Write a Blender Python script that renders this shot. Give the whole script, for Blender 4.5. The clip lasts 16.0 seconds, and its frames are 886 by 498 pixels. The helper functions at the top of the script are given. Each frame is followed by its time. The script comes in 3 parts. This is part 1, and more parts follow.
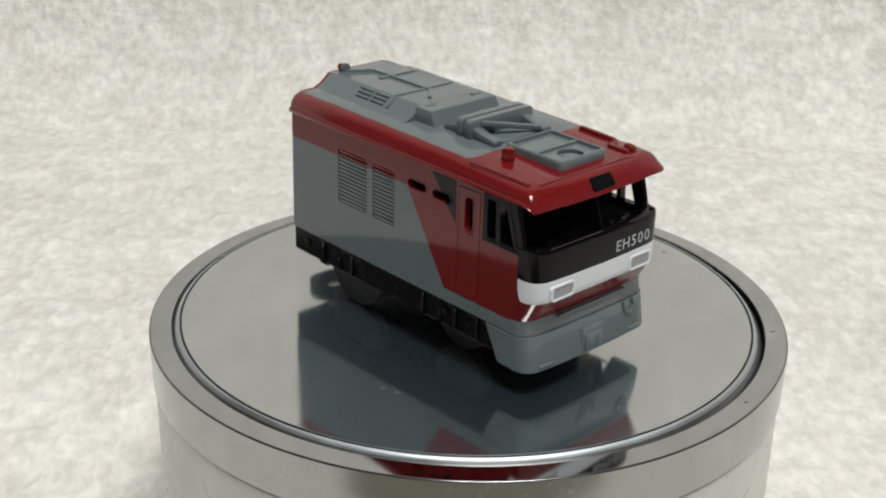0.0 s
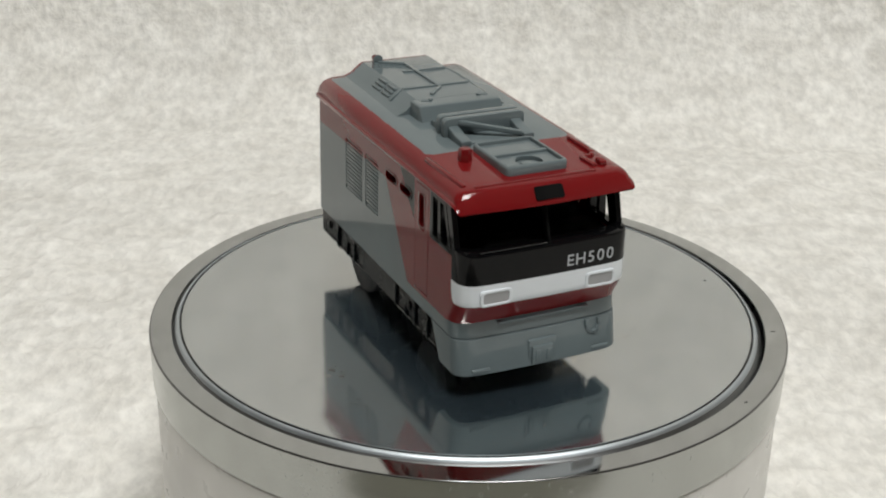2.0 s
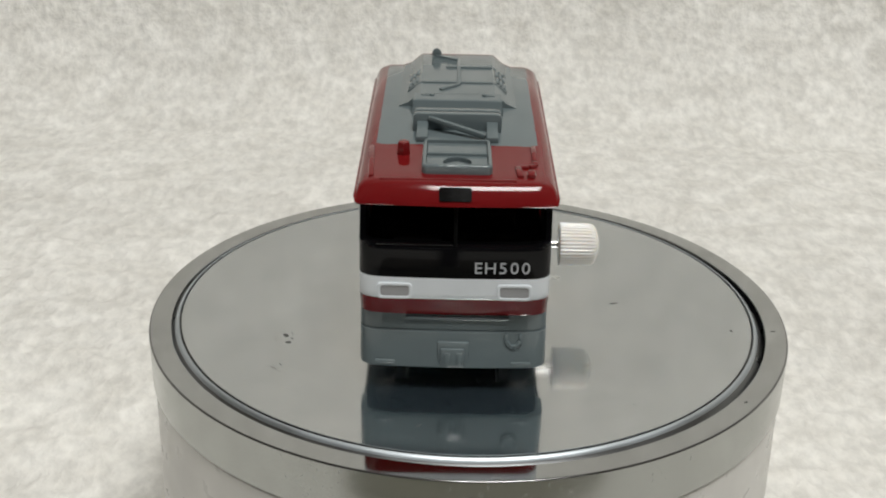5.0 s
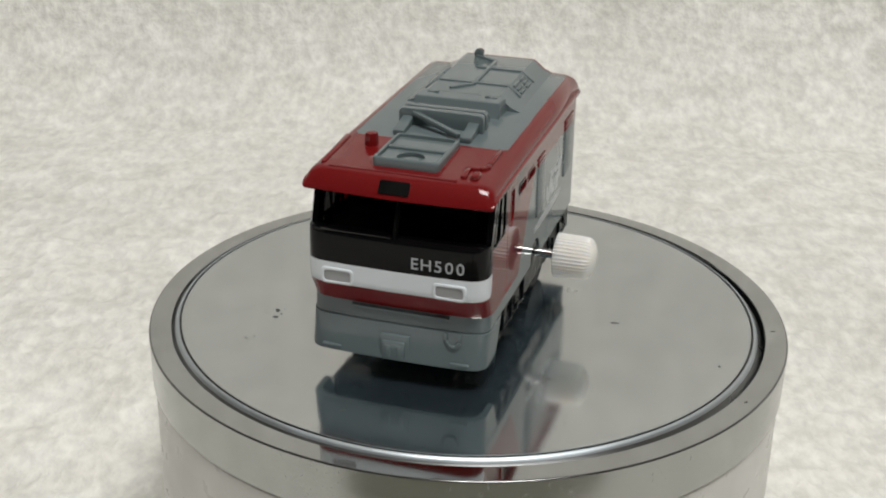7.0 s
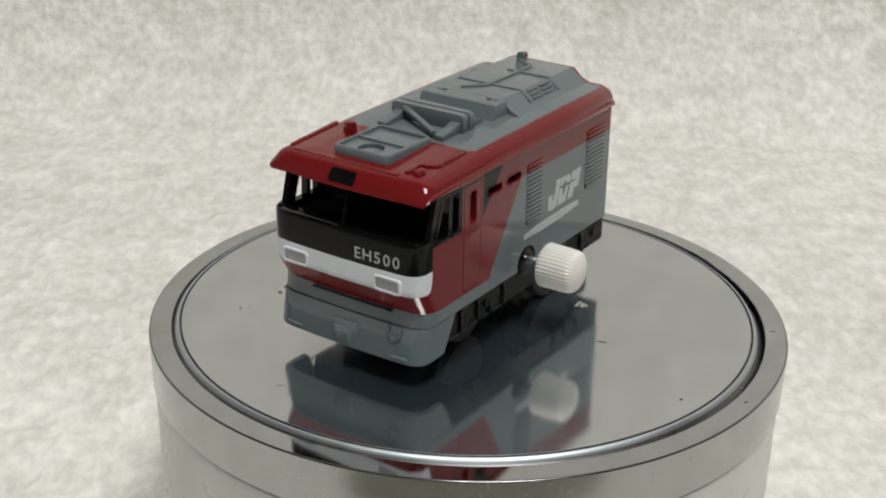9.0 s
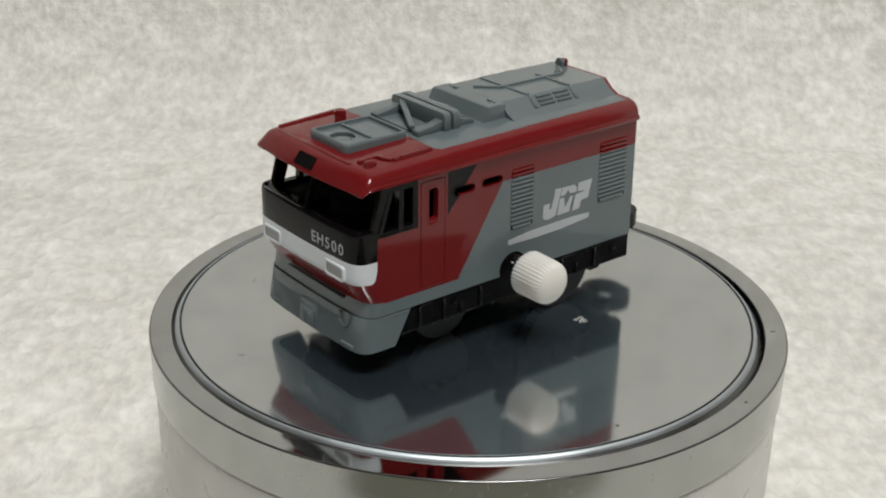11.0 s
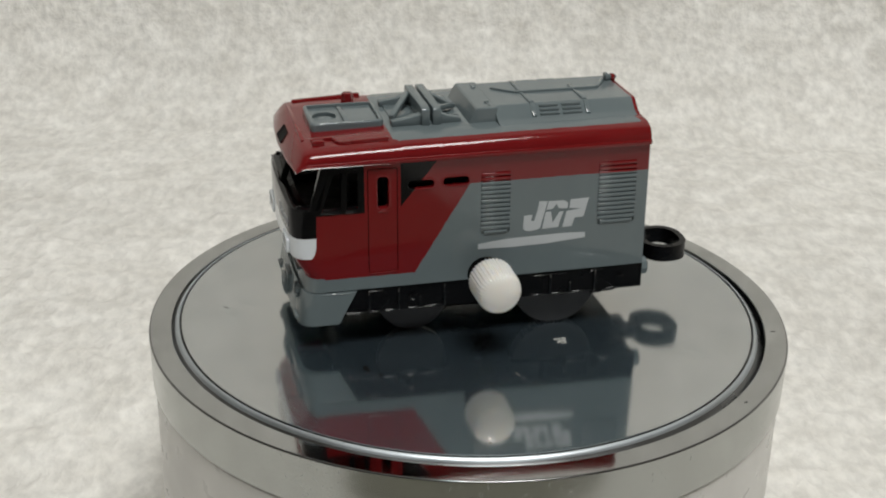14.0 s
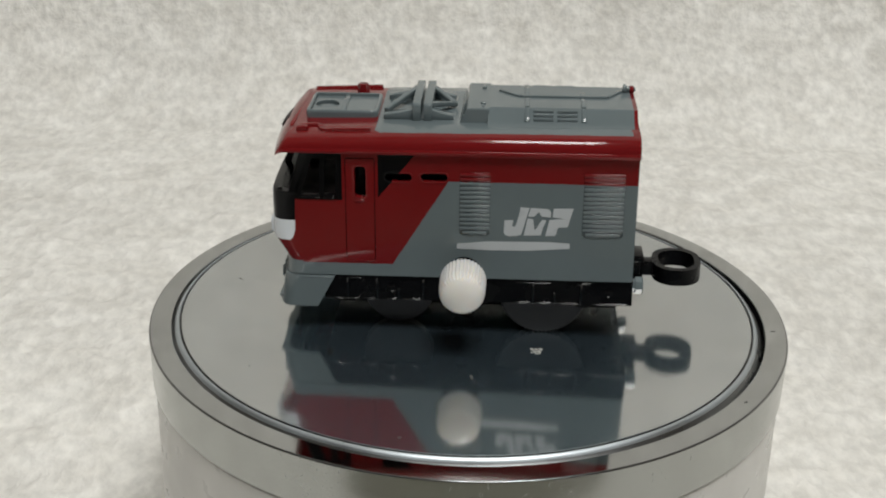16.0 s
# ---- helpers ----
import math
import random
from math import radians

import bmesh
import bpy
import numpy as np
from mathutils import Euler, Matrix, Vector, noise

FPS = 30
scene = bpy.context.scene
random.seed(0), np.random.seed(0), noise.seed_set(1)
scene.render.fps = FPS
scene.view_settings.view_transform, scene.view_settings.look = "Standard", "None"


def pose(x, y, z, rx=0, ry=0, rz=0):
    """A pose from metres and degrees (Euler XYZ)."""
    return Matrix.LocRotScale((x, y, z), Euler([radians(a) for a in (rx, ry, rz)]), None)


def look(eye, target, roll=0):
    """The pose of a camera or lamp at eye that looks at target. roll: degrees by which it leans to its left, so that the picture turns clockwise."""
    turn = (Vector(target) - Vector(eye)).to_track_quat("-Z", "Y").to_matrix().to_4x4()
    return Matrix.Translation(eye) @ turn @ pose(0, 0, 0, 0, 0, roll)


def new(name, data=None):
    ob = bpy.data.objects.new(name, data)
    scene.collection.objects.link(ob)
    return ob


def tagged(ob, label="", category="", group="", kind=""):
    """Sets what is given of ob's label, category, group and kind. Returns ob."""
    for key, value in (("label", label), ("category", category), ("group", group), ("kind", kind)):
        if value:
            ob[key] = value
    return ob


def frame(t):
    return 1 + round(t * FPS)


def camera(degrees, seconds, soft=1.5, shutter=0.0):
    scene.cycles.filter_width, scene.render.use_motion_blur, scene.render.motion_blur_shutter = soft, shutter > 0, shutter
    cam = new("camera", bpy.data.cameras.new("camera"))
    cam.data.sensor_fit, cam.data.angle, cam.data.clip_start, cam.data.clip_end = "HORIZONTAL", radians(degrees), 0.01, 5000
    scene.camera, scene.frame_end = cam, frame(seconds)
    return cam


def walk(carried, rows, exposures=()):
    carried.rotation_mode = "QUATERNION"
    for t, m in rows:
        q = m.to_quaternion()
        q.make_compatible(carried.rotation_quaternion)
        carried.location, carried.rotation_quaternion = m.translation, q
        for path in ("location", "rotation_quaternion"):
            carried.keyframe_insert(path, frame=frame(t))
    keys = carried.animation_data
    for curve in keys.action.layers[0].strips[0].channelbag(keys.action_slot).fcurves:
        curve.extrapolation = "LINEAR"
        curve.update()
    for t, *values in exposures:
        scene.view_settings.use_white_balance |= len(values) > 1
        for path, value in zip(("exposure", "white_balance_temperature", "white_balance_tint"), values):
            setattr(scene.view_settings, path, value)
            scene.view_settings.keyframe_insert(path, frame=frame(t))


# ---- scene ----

# ---- camera: stands still on a small tripod before the turntable ----
cam = camera(36.42, 16.0, soft=2.0)
EYE = Vector((0.0, -0.20942, 0.10111))
PITCH, YAW = radians(-23.416), radians(-1.138)
AHEAD = Vector((math.sin(YAW) * math.cos(PITCH), math.cos(YAW) * math.cos(PITCH), math.sin(PITCH)))
walk(cam, [(0.0, look(EYE, EYE + AHEAD, 1.182)), (16.0, look(EYE, EYE + AHEAD, 1.182))],
     exposures=[(0.0, -0.03), (2.0, -0.11), (4.0, -0.17), (7.0, -0.15), (9.0, -0.16), (12.0, -0.23), (16.0, -0.25)])

# ---- light: one ceiling lamp in a pale room ----
world = bpy.data.worlds.new("world")
world.use_nodes = True
world.node_tree.nodes["Background"].inputs["Color"].default_value = (0.9, 0.95, 1.0, 1)
world.node_tree.nodes["Background"].inputs["Strength"].default_value = 0.1
scene.world = world
LAMP = (0.30, -0.80, 2.10)
lamp_data = bpy.data.lights.new("ceiling_lamp", "AREA")
lamp_data.shape, lamp_data.size, lamp_data.energy, lamp_data.color = "RECTANGLE", 0.84, 43.5, (1.0, 0.998, 0.965)
lamp_data.size_y = 0.70
lamp_ob = new("lamp", lamp_data)
lamp_ob.matrix_world = pose(LAMP[0], LAMP[1], LAMP[2] - 0.046)

MM = 0.001


# ---- materials ----
class Nodes:
    """A few words to write a node tree shortly."""

    def __init__(self, name):
        self.m = bpy.data.materials.new(name)
        self.m.use_nodes = True
        self.t = self.m.node_tree
        self.b = self.t.nodes["Principled BSDF"]
        self.co = self.add("ShaderNodeTexCoord").outputs["Object"]

    def add(self, kind, **props):
        n = self.t.nodes.new(kind)
        for k, v in props.items():
            if k == "operation":
                n.operation = v
            elif k == "data_type":
                n.data_type = v
            elif k == "blend_type":
                n.blend_type = v
        return n

    def put(self, value, socket):
        if isinstance(value, (int, float)):
            socket.default_value = value
        elif isinstance(value, tuple):
            socket.default_value = (*value, 1)[:len(socket.default_value)]
        else:
            self.t.links.new(value, socket)

    def math(self, op, a, b=0.0):
        n = self.add("ShaderNodeMath", operation=op)
        self.put(a, n.inputs[0])
        self.put(b, n.inputs[1])
        return n.outputs[0]

    def mix(self, f, a, b):
        n = self.add("ShaderNodeMix", data_type="RGBA")
        self.put(f, n.inputs[0])
        self.put(a, n.inputs[6])
        self.put(b, n.inputs[7])
        return n.outputs[2]

    def noise(self, scale, detail=3.0, rough=0.55, vector=None):
        n = self.add("ShaderNodeTexNoise")
        self.t.links.new(vector or self.co, n.inputs["Vector"])
        n.inputs["Scale"].default_value, n.inputs["Detail"].default_value, n.inputs["Roughness"].default_value = scale, detail, rough
        return n.outputs["Fac"]

    def ramp(self, f, lo, hi, a=0.0, b=1.0):
        n = self.add("ShaderNodeMapRange")
        self.put(f, n.inputs[0])
        for i, v in enumerate((lo, hi, a, b)):
            n.inputs[i + 1].default_value = v
        return n.outputs[0]

    def bump(self, height, strength, distance):
        n = self.add("ShaderNodeBump")
        n.inputs["Strength"].default_value, n.inputs["Distance"].default_value = strength, distance
        self.t.links.new(height, n.inputs["Height"])
        self.t.links.new(n.outputs[0], self.b.inputs["Normal"])

    def set(self, **values):
        names = {"color": "Base Color", "rough": "Roughness", "metal": "Metallic", "coat": "Coat Weight", "coat_rough": "Coat Roughness",
                 "sheen": "Sheen Weight", "sss": "Subsurface Weight", "ior": "IOR", "spec": "Specular IOR Level"}
        for k, v in values.items():
            self.put(v, self.b.inputs[names[k]])
        return self


RED, GREY, BLACK, WHITE = (0.170, 0.0086, 0.0098), (0.143, 0.175, 0.184), (0.004, 0.004, 0.0045), (0.76, 0.80, 0.84)


def paint_finish(n, color, rough=0.075, gloss=0.43):
    """Sprayed plastic: a slight mottle, an orange-peel skin and dust in the gloss."""
    mottle = n.ramp(n.noise(120, 3), 0.3, 0.7, 0.96, 1.03)
    v = n.add("ShaderNodeVectorMath", operation="SCALE")
    n.put(color, v.inputs[0])
    n.put(mottle, v.inputs["Scale"])
    n.set(spec=gloss, color=v.outputs[0], rough=n.ramp(n.noise(260, 3), 0.3, 0.75, rough * 0.7, rough * 1.4))
    n.bump(n.math("ADD", n.noise(85, 1), n.math("MULTIPLY", n.noise(420, 1), 0.12)), 0.05, 0.0005)
    return n.m


def plain(name, color, rough=0.075, gloss=0.43):
    return paint_finish(Nodes(name), color, rough, gloss)


def livery():
    """Red over grey with a slanting edge, and black round the cab windows, by place on the body."""
    n = Nodes("livery_paint")
    sep = n.add("ShaderNodeSeparateXYZ")
    n.put(n.co, sep.inputs[0])
    wob = n.ramp(n.noise(700, 1), 0.0, 1.0, -0.00008, 0.00008)
    x, z = n.math("ADD", sep.outputs[0], wob), n.math("ADD", sep.outputs[2], wob)
    high = n.math("GREATER_THAN", z, 27.0 * MM)
    low = n.math("GREATER_THAN", z, 12.6 * MM)
    edge = n.math("ADD", n.math("MULTIPLY", n.math("SUBTRACT", 26.7 * MM, z), 0.62), 2.8 * MM)
    ahead = n.math("GREATER_THAN", x, edge)
    red = n.math("MAXIMUM", high, n.math("MULTIPLY", low, ahead))
    tri = n.math("ADD", n.math("MULTIPLY", n.math("SUBTRACT", 30.7 * MM, z), 0.80), 8.4 * MM)
    black = n.math("MULTIPLY", n.math("GREATER_THAN", x, tri), n.math("LESS_THAN", x, 13.75 * MM))
    cab = n.math("MULTIPLY", n.math("GREATER_THAN", x, 19.45 * MM), n.math("GREATER_THAN", z, 23.45 * MM))
    dark = n.math("MAXIMUM", black, cab)
    return paint_finish(n, n.mix(dark, n.mix(red, GREY, RED), BLACK), gloss=n.math("SUBTRACT", 0.43, n.math("MULTIPLY", dark, 0.2)))


def roof_livery():
    n = Nodes("roof_paint")
    sep = n.add("ShaderNodeSeparateXYZ")
    n.put(n.co, sep.inputs[0])
    wob = n.ramp(n.noise(600, 1), 0.0, 1.0, -0.00012, 0.00012)
    x = n.math("ADD", sep.outputs[0], wob)
    y = n.math("ADD", n.math("ABSOLUTE", sep.outputs[1]), wob)
    grey = n.math("MULTIPLY", n.math("LESS_THAN", y, 12.3 * MM), n.math("MULTIPLY", n.math("LESS_THAN", n.math("ADD", x, n.math("MULTIPLY", n.math("MAXIMUM", n.math("SUBTRACT", y, 11.4 * MM), 0.0), 0.9)), 14.4 * MM), n.math("GREATER_THAN", x, -25.9 * MM)))
    return paint_finish(n, n.mix(grey, RED, GREY))


def steel(name, tint, rough, haze=0.0, scratches=True, veil=0.0):
    n = Nodes(name)
    big = n.noise(55, 4)
    fine = n.noise(1400, 3)
    r = n.math("ADD", n.ramp(big, 0.35, 0.75, rough * 0.8, rough * 1.3), n.ramp(fine, 0.55, 0.85, 0.0, haze))
    v = n.add("ShaderNodeVectorMath", operation="SCALE")
    n.put(tint, v.inputs[0])
    n.put(n.ramp(n.noise(120, 5), 0.3, 0.7, 0.95, 1.04), v.inputs["Scale"])
    n.set(color=v.outputs[0], metal=1.0, rough=r)
    if veil:
        # finger smears dull the polish here and there
        smear = n.ramp(n.noise(75, 6, 0.7), 0.56, 0.72)
        n.put(n.math("ADD", r, n.math("MULTIPLY", smear, 0.07)), n.b.inputs["Roughness"])
        dim = n.add("ShaderNodeVectorMath", operation="SCALE")
        n.put(v.outputs[0], dim.inputs[0])
        n.put(n.math("SUBTRACT", 1.0, n.math("MULTIPLY", smear, 0.07)), dim.inputs["Scale"])
        n.put(dim.outputs[0], n.b.inputs["Base Color"])
    if scratches:
        n.bump(n.noise(30, 2), 0.02, 0.0004)
    if veil:
        # wide rough lobe, tinted blue to paint a haze over dark reflections
        wide = n.add("ShaderNodeBsdfAnisotropic")
        wide.inputs["Color"].default_value = (0.36, 0.50, 0.60, 1)
        wide.inputs["Roughness"].default_value = 0.55
        both = n.add("ShaderNodeMixShader")
        both.inputs[0].default_value = veil
        n.t.links.new(n.b.outputs[0], both.inputs[1])
        n.t.links.new(wide.outputs[0], both.inputs[2])
        n.t.links.new(both.outputs[0], n.t.nodes["Material Output"].inputs["Surface"])
    return n.m


def rug_material():
    n = Nodes("cream_fleece")
    v = n.add("ShaderNodeVectorMath", operation="SCALE")
    n.put(n.mix(n.ramp(n.noise(95, 3, 0.5), 0.3, 0.7), (0.76, 0.742, 0.70), (0.905, 0.892, 0.855)), v.inputs[0])
    # small irregular curls, leaning away in depth; shade between them painted into the colour
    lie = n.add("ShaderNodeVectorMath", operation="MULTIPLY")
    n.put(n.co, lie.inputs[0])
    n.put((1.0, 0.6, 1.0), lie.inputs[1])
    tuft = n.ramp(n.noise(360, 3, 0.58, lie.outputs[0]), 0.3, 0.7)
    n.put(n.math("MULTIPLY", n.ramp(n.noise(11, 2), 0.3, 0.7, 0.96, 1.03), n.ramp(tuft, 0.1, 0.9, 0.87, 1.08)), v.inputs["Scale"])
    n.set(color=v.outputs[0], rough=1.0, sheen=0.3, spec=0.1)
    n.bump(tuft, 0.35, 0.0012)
    return n.m


def wall_material(name, color):
    n = Nodes(name)
    n.set(color=n.mix(n.noise(3, 4), color, tuple(c * 0.92 for c in color)), rough=0.85)
    n.bump(n.noise(180, 3), 0.1, 0.001)
    return n.m


LIVERY, ROOF = livery(), roof_livery()
M_RED, M_GREY = plain("red_paint", RED), plain("grey_paint", GREY)
M_BLACK, M_WHITE = plain("black_paint", BLACK, 0.07, 0.17), plain("white_paint", WHITE, 0.15)
M_BODYBLACK = plain("black_plastic", (0.003, 0.003, 0.0035), 0.24, 0.16)
M_GLOSS_EDGE = plain("glossy_black_edge", BLACK, 0.08, 0.7)
M_INSIDE = plain("dark_inside", (0.002, 0.002, 0.002), 0.7, 0.1)
M_WHEEL = plain("wheel_plastic", (0.035, 0.037, 0.041), 0.5, 0.18)
M_LENS = plain("headlight_grey", (0.36, 0.36, 0.37), 0.3)
M_MARK = plain("pale_grey_print", (0.50, 0.53, 0.55), 0.35)
M_TEXT = plain("number_print", (0.44, 0.46, 0.48), 0.35)
M_PLATE = steel("polished_steel_plate", (0.695, 0.69, 0.67), 0.095, 0.02, veil=0.175)
M_CHROME = steel("chrome", (0.50, 0.51, 0.505), 0.07, scratches=False)
M_RIMWALL = steel("brushed_chrome_wall", (0.41, 0.42, 0.405), 0.22, 0.12)
M_LIP = steel("bright_chrome_lip", (0.58, 0.63, 0.67), 0.42)
M_FLANK = steel("shaded_steel_flank", (0.24, 0.245, 0.25), 0.32)
# chrome toned down to paint a dark reflection along the rim's edge
M_DARKEDGE = steel("dark_reflection_chrome", (0.20, 0.20, 0.20), 0.16)
M_ROD = steel("steel_rod", (0.7, 0.7, 0.7), 0.15)
M_GAP = plain("dark_gap", (0.02, 0.02, 0.02), 0.5)
M_BASE = plain("white_plastic_base", (0.68, 0.67, 0.645), 0.35)
M_SPECK = plain("dull_speck", (0.10, 0.10, 0.095), 0.8, 0.2)
M_SMEAR = steel("dull_smear", (0.52, 0.51, 0.49), 0.26, 0.1)
M_GLUE = plain("clear_glue", (0.62, 0.62, 0.58), 0.25)
knob_nodes = Nodes("milky_white_plastic")
knob_nodes.set(color=(0.83, 0.815, 0.78), rough=0.16, sss=1.0, spec=0.5)
knob_nodes.b.inputs["Subsurface Scale"].default_value = 0.6
knob_nodes.b.inputs["Subsurface Radius"].default_value = (0.003, 0.0027, 0.0023)
knob_nodes.bump(knob_nodes.noise(2500, 2), 0.08, 0.0002)
M_KNOB = knob_nodes.m
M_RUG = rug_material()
M_WALL, M_CEIL = wall_material("beige_wall", (0.70, 0.685, 0.65)), wall_material("white_ceiling", (0.80, 0.79, 0.77))
M_DARKWALL = wall_material("dark_wall", (0.085, 0.095, 0.115))
M_FLOOR = wall_material("pale_wood_floor", (0.24, 0.185, 0.13))
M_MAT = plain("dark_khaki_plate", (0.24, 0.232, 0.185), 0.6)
M_FIXTURE = plain("lamp_housing", (0.8, 0.8, 0.8), 0.4)


# ---- building words (millimetres in, metres out) ----
def part(name, bm, material, parent=None, label="", angle=32.0, scale=MM):
    """Links a bmesh as one mesh object, under a thing or a part."""
    bmesh.ops.remove_doubles(bm, verts=bm.verts, dist=1e-5)
    bmesh.ops.recalc_face_normals(bm, faces=bm.faces)
    for f in bm.faces:
        f.smooth = True
    for e in bm.edges:
        if len(e.link_faces) != 2 or e.calc_face_angle(0.0) > radians(angle):
            e.smooth = False
    bmesh.ops.scale(bm, vec=(scale, scale, scale), verts=bm.verts)
    me = bpy.data.meshes.new(name)
    bm.to_mesh(me)
    bm.free()
    me.materials.append(material)
    ob = new(name, me)
    if parent:
        ob.parent = parent
    if label:
        tagged(ob, label)
    return ob


def merge(bm, other):
    me = bpy.data.meshes.new("scratch")
    other.to_mesh(me)
    other.free()
    bm.from_mesh(me)
    bpy.data.meshes.remove(me)
    return bm


def box(bm, x0, x1, y0, y1, z0, z1, bevel=0.0, segments=2, turn=None):
    b = bmesh.new()
    bmesh.ops.create_cube(b, size=1.0)
    bmesh.ops.scale(b, vec=(x1 - x0, y1 - y0, z1 - z0), verts=b.verts)
    if bevel:
        bmesh.ops.bevel(b, geom=list(b.edges), offset=bevel, segments=segments, profile=0.5, affect="EDGES")
    if turn is not None:
        bmesh.ops.transform(b, matrix=turn, verts=b.verts)
    bmesh.ops.translate(b, vec=((x0 + x1) / 2, (y0 + y1) / 2, (z0 + z1) / 2), verts=b.verts)
    return merge(bm, b)


def bar(bm, a, b, width, height, bevel=0.0):
    """A square bar from a to b."""
    a, b = Vector(a), Vector(b)
    d = b - a
    side = d.cross(Vector((0, 0, 1)))
    side = side.normalized() if side.length > 1e-6 else Vector((0, 1, 0))
    up = side.cross(d).normalized()
    m = Matrix((d.normalized(), side, up)).transposed()
    c = bmesh.new()
    bmesh.ops.create_cube(c, size=1.0)
    bmesh.ops.scale(c, vec=(d.length, width, height), verts=c.verts)
    if bevel:
        bmesh.ops.bevel(c, geom=list(c.edges), offset=bevel, segments=2, profile=0.5, affect="EDGES")
    bmesh.ops.transform(c, matrix=Matrix.Translation((a + b) / 2) @ m.to_4x4(), verts=c.verts)
    return merge(bm, c)


def plate(bm, outer, holes, a, b, axis="y", bevel=0.0):
    """A flat outline with holes, from a to b along an axis. Outline in the other two axes."""
    def place(u, v, w):
        return {"x": (w, u, v), "y": (u, w, v), "z": (u, v, w)}[axis]

    c = bmesh.new()
    edges = []
    for loop in (outer, *holes):
        vs = [c.verts.new(place(u, v, a)) for u, v in loop]
        edges += [c.edges.new((vs[i], vs[(i + 1) % len(vs)])) for i in range(len(vs))]
    n = place(0, 0, 1)
    bmesh.ops.triangle_fill(c, use_beauty=True, use_dissolve=False, edges=edges, normal=n)
    out = bmesh.ops.extrude_face_region(c, geom=list(c.faces))["geom"]
    bmesh.ops.translate(c, vec=Vector(place(0, 0, b - a)), verts=[g for g in out if isinstance(g, bmesh.types.BMVert)])
    if bevel:
        bmesh.ops.recalc_face_normals(c, faces=c.faces)
        sharp = [e for e in c.edges if len(e.link_faces) == 2 and e.calc_face_angle(0.0) > 1.0]
        bmesh.ops.bevel(c, geom=sharp, offset=bevel, segments=2, profile=0.5, affect="EDGES", clamp_overlap=True)
    return merge(bm, c)


def rounded(cu, cv, w, h, r, n=4):
    """A rounded rectangle as an outline."""
    pts = []
    for k, (su, sv) in enumerate(((1, 1), (-1, 1), (-1, -1), (1, -1))):
        for i in range(n + 1):
            a = math.pi / 2 * (k + i / n)
            pts.append((cu + su * (w / 2 - r) + r * math.cos(a), cv + sv * (h / 2 - r) + r * math.sin(a)))
    return pts


def lathe(bm, profile, n=96, axis="z", at=(0, 0, 0), teeth=0, depth=0.0, closed=True, rows=None):
    """A profile of (radius, height) turned round an axis."""
    c = bmesh.new()
    rings = []
    for k, (r, h) in enumerate(profile):
        ring = []
        for i in range(n):
            a = 2 * math.pi * i / n
            q = r - (depth * (0.5 + 0.5 * math.cos(teeth * a)) if teeth and (k in rows if rows else r > 0.85 * max(p[0] for p in profile)) else 0)
            u, v = q * math.cos(a), q * math.sin(a)
            ring.append(c.verts.new({"z": (u, v, h), "y": (u, h, v), "x": (h, u, v)}[axis]))
        rings.append(ring)
    pairs = list(zip(rings, rings[1:]))
    for p, q in pairs:
        for i in range(n):
            c.faces.new((p[i], p[(i + 1) % n], q[(i + 1) % n], q[i]))
    if closed:
        c.faces.new(rings[0])
        c.faces.new(rings[-1])
    bmesh.ops.translate(c, vec=at, verts=c.verts)
    return merge(bm, c)


def loft(bm, sections):
    """Skin over rings of equal point counts; the ends are closed."""
    c = bmesh.new()
    rings = [[c.verts.new(p) for p in s] for s in sections]
    n = len(rings[0])
    for p, q in zip(rings, rings[1:]):
        for i in range(n):
            c.faces.new((p[i], p[(i + 1) % n], q[(i + 1) % n], q[i]))
    c.faces.new(rings[0])
    c.faces.new(rings[-1])
    return merge(bm, c)


# ---- the room, far round the turntable ----
def room():
    def wall(name, x0, x1, y0, y1, z0, z1, mat, label, category):
        bm = box(bmesh.new(), x0, x1, y0, y1, z0, z1)
        tagged(part(name, bm, mat, scale=1.0), label, category, kind="structure")

    wall("floor", -3.2, 3.2, -2.7, 0.9, -0.15, -0.052, M_FLOOR, "pale wooden floor under the cream fleece", "floor")
    wall("wall_north", -3.2, 3.2, 0.47, 0.62, -0.052, 2.2, M_WALL, "plain beige wall behind the fleece", "wall")
    # unseen wall, made dark so that paint and steel mirror less brightness
    wall("wall_south", -3.2, 3.2, -2.7, -2.6, -0.052, 2.2, M_DARKWALL, "unseen dark blue-grey wall added behind the camera to darken reflections", "wall")
    wall("wall_west", -3.2, -3.1, -2.6, 0.47, -0.052, 2.2, M_WALL, "plain beige side wall", "wall")
    wall("wall_east", 3.1, 3.2, -2.6, 0.47, -0.052, 2.2, M_WALL, "plain beige side wall", "wall")
    wall("ceiling", -3.2, 3.2, -2.7, 0.62, 2.2, 2.3, M_CEIL, "plain white ceiling", "ceiling")


def ceiling_light():
    e = new("ceiling_light")
    e.location = (LAMP[0], LAMP[1], 2.2)
    tagged(e, "oblong white ceiling light panel, lit", "lamp")
    part("housing", box(bmesh.new(), -0.49, 0.49, -0.42, 0.42, -0.10, -0.001, 0.01), M_FIXTURE, e, scale=1.0)
    bm = plate(bmesh.new(), rounded(0, 0, 0.98, 0.84, 0.03), [rounded(0, 0, 0.92, 0.78, 0.02)], -0.145, -0.101, "z")
    part("frame", bm, M_FIXTURE, e, scale=1.0)


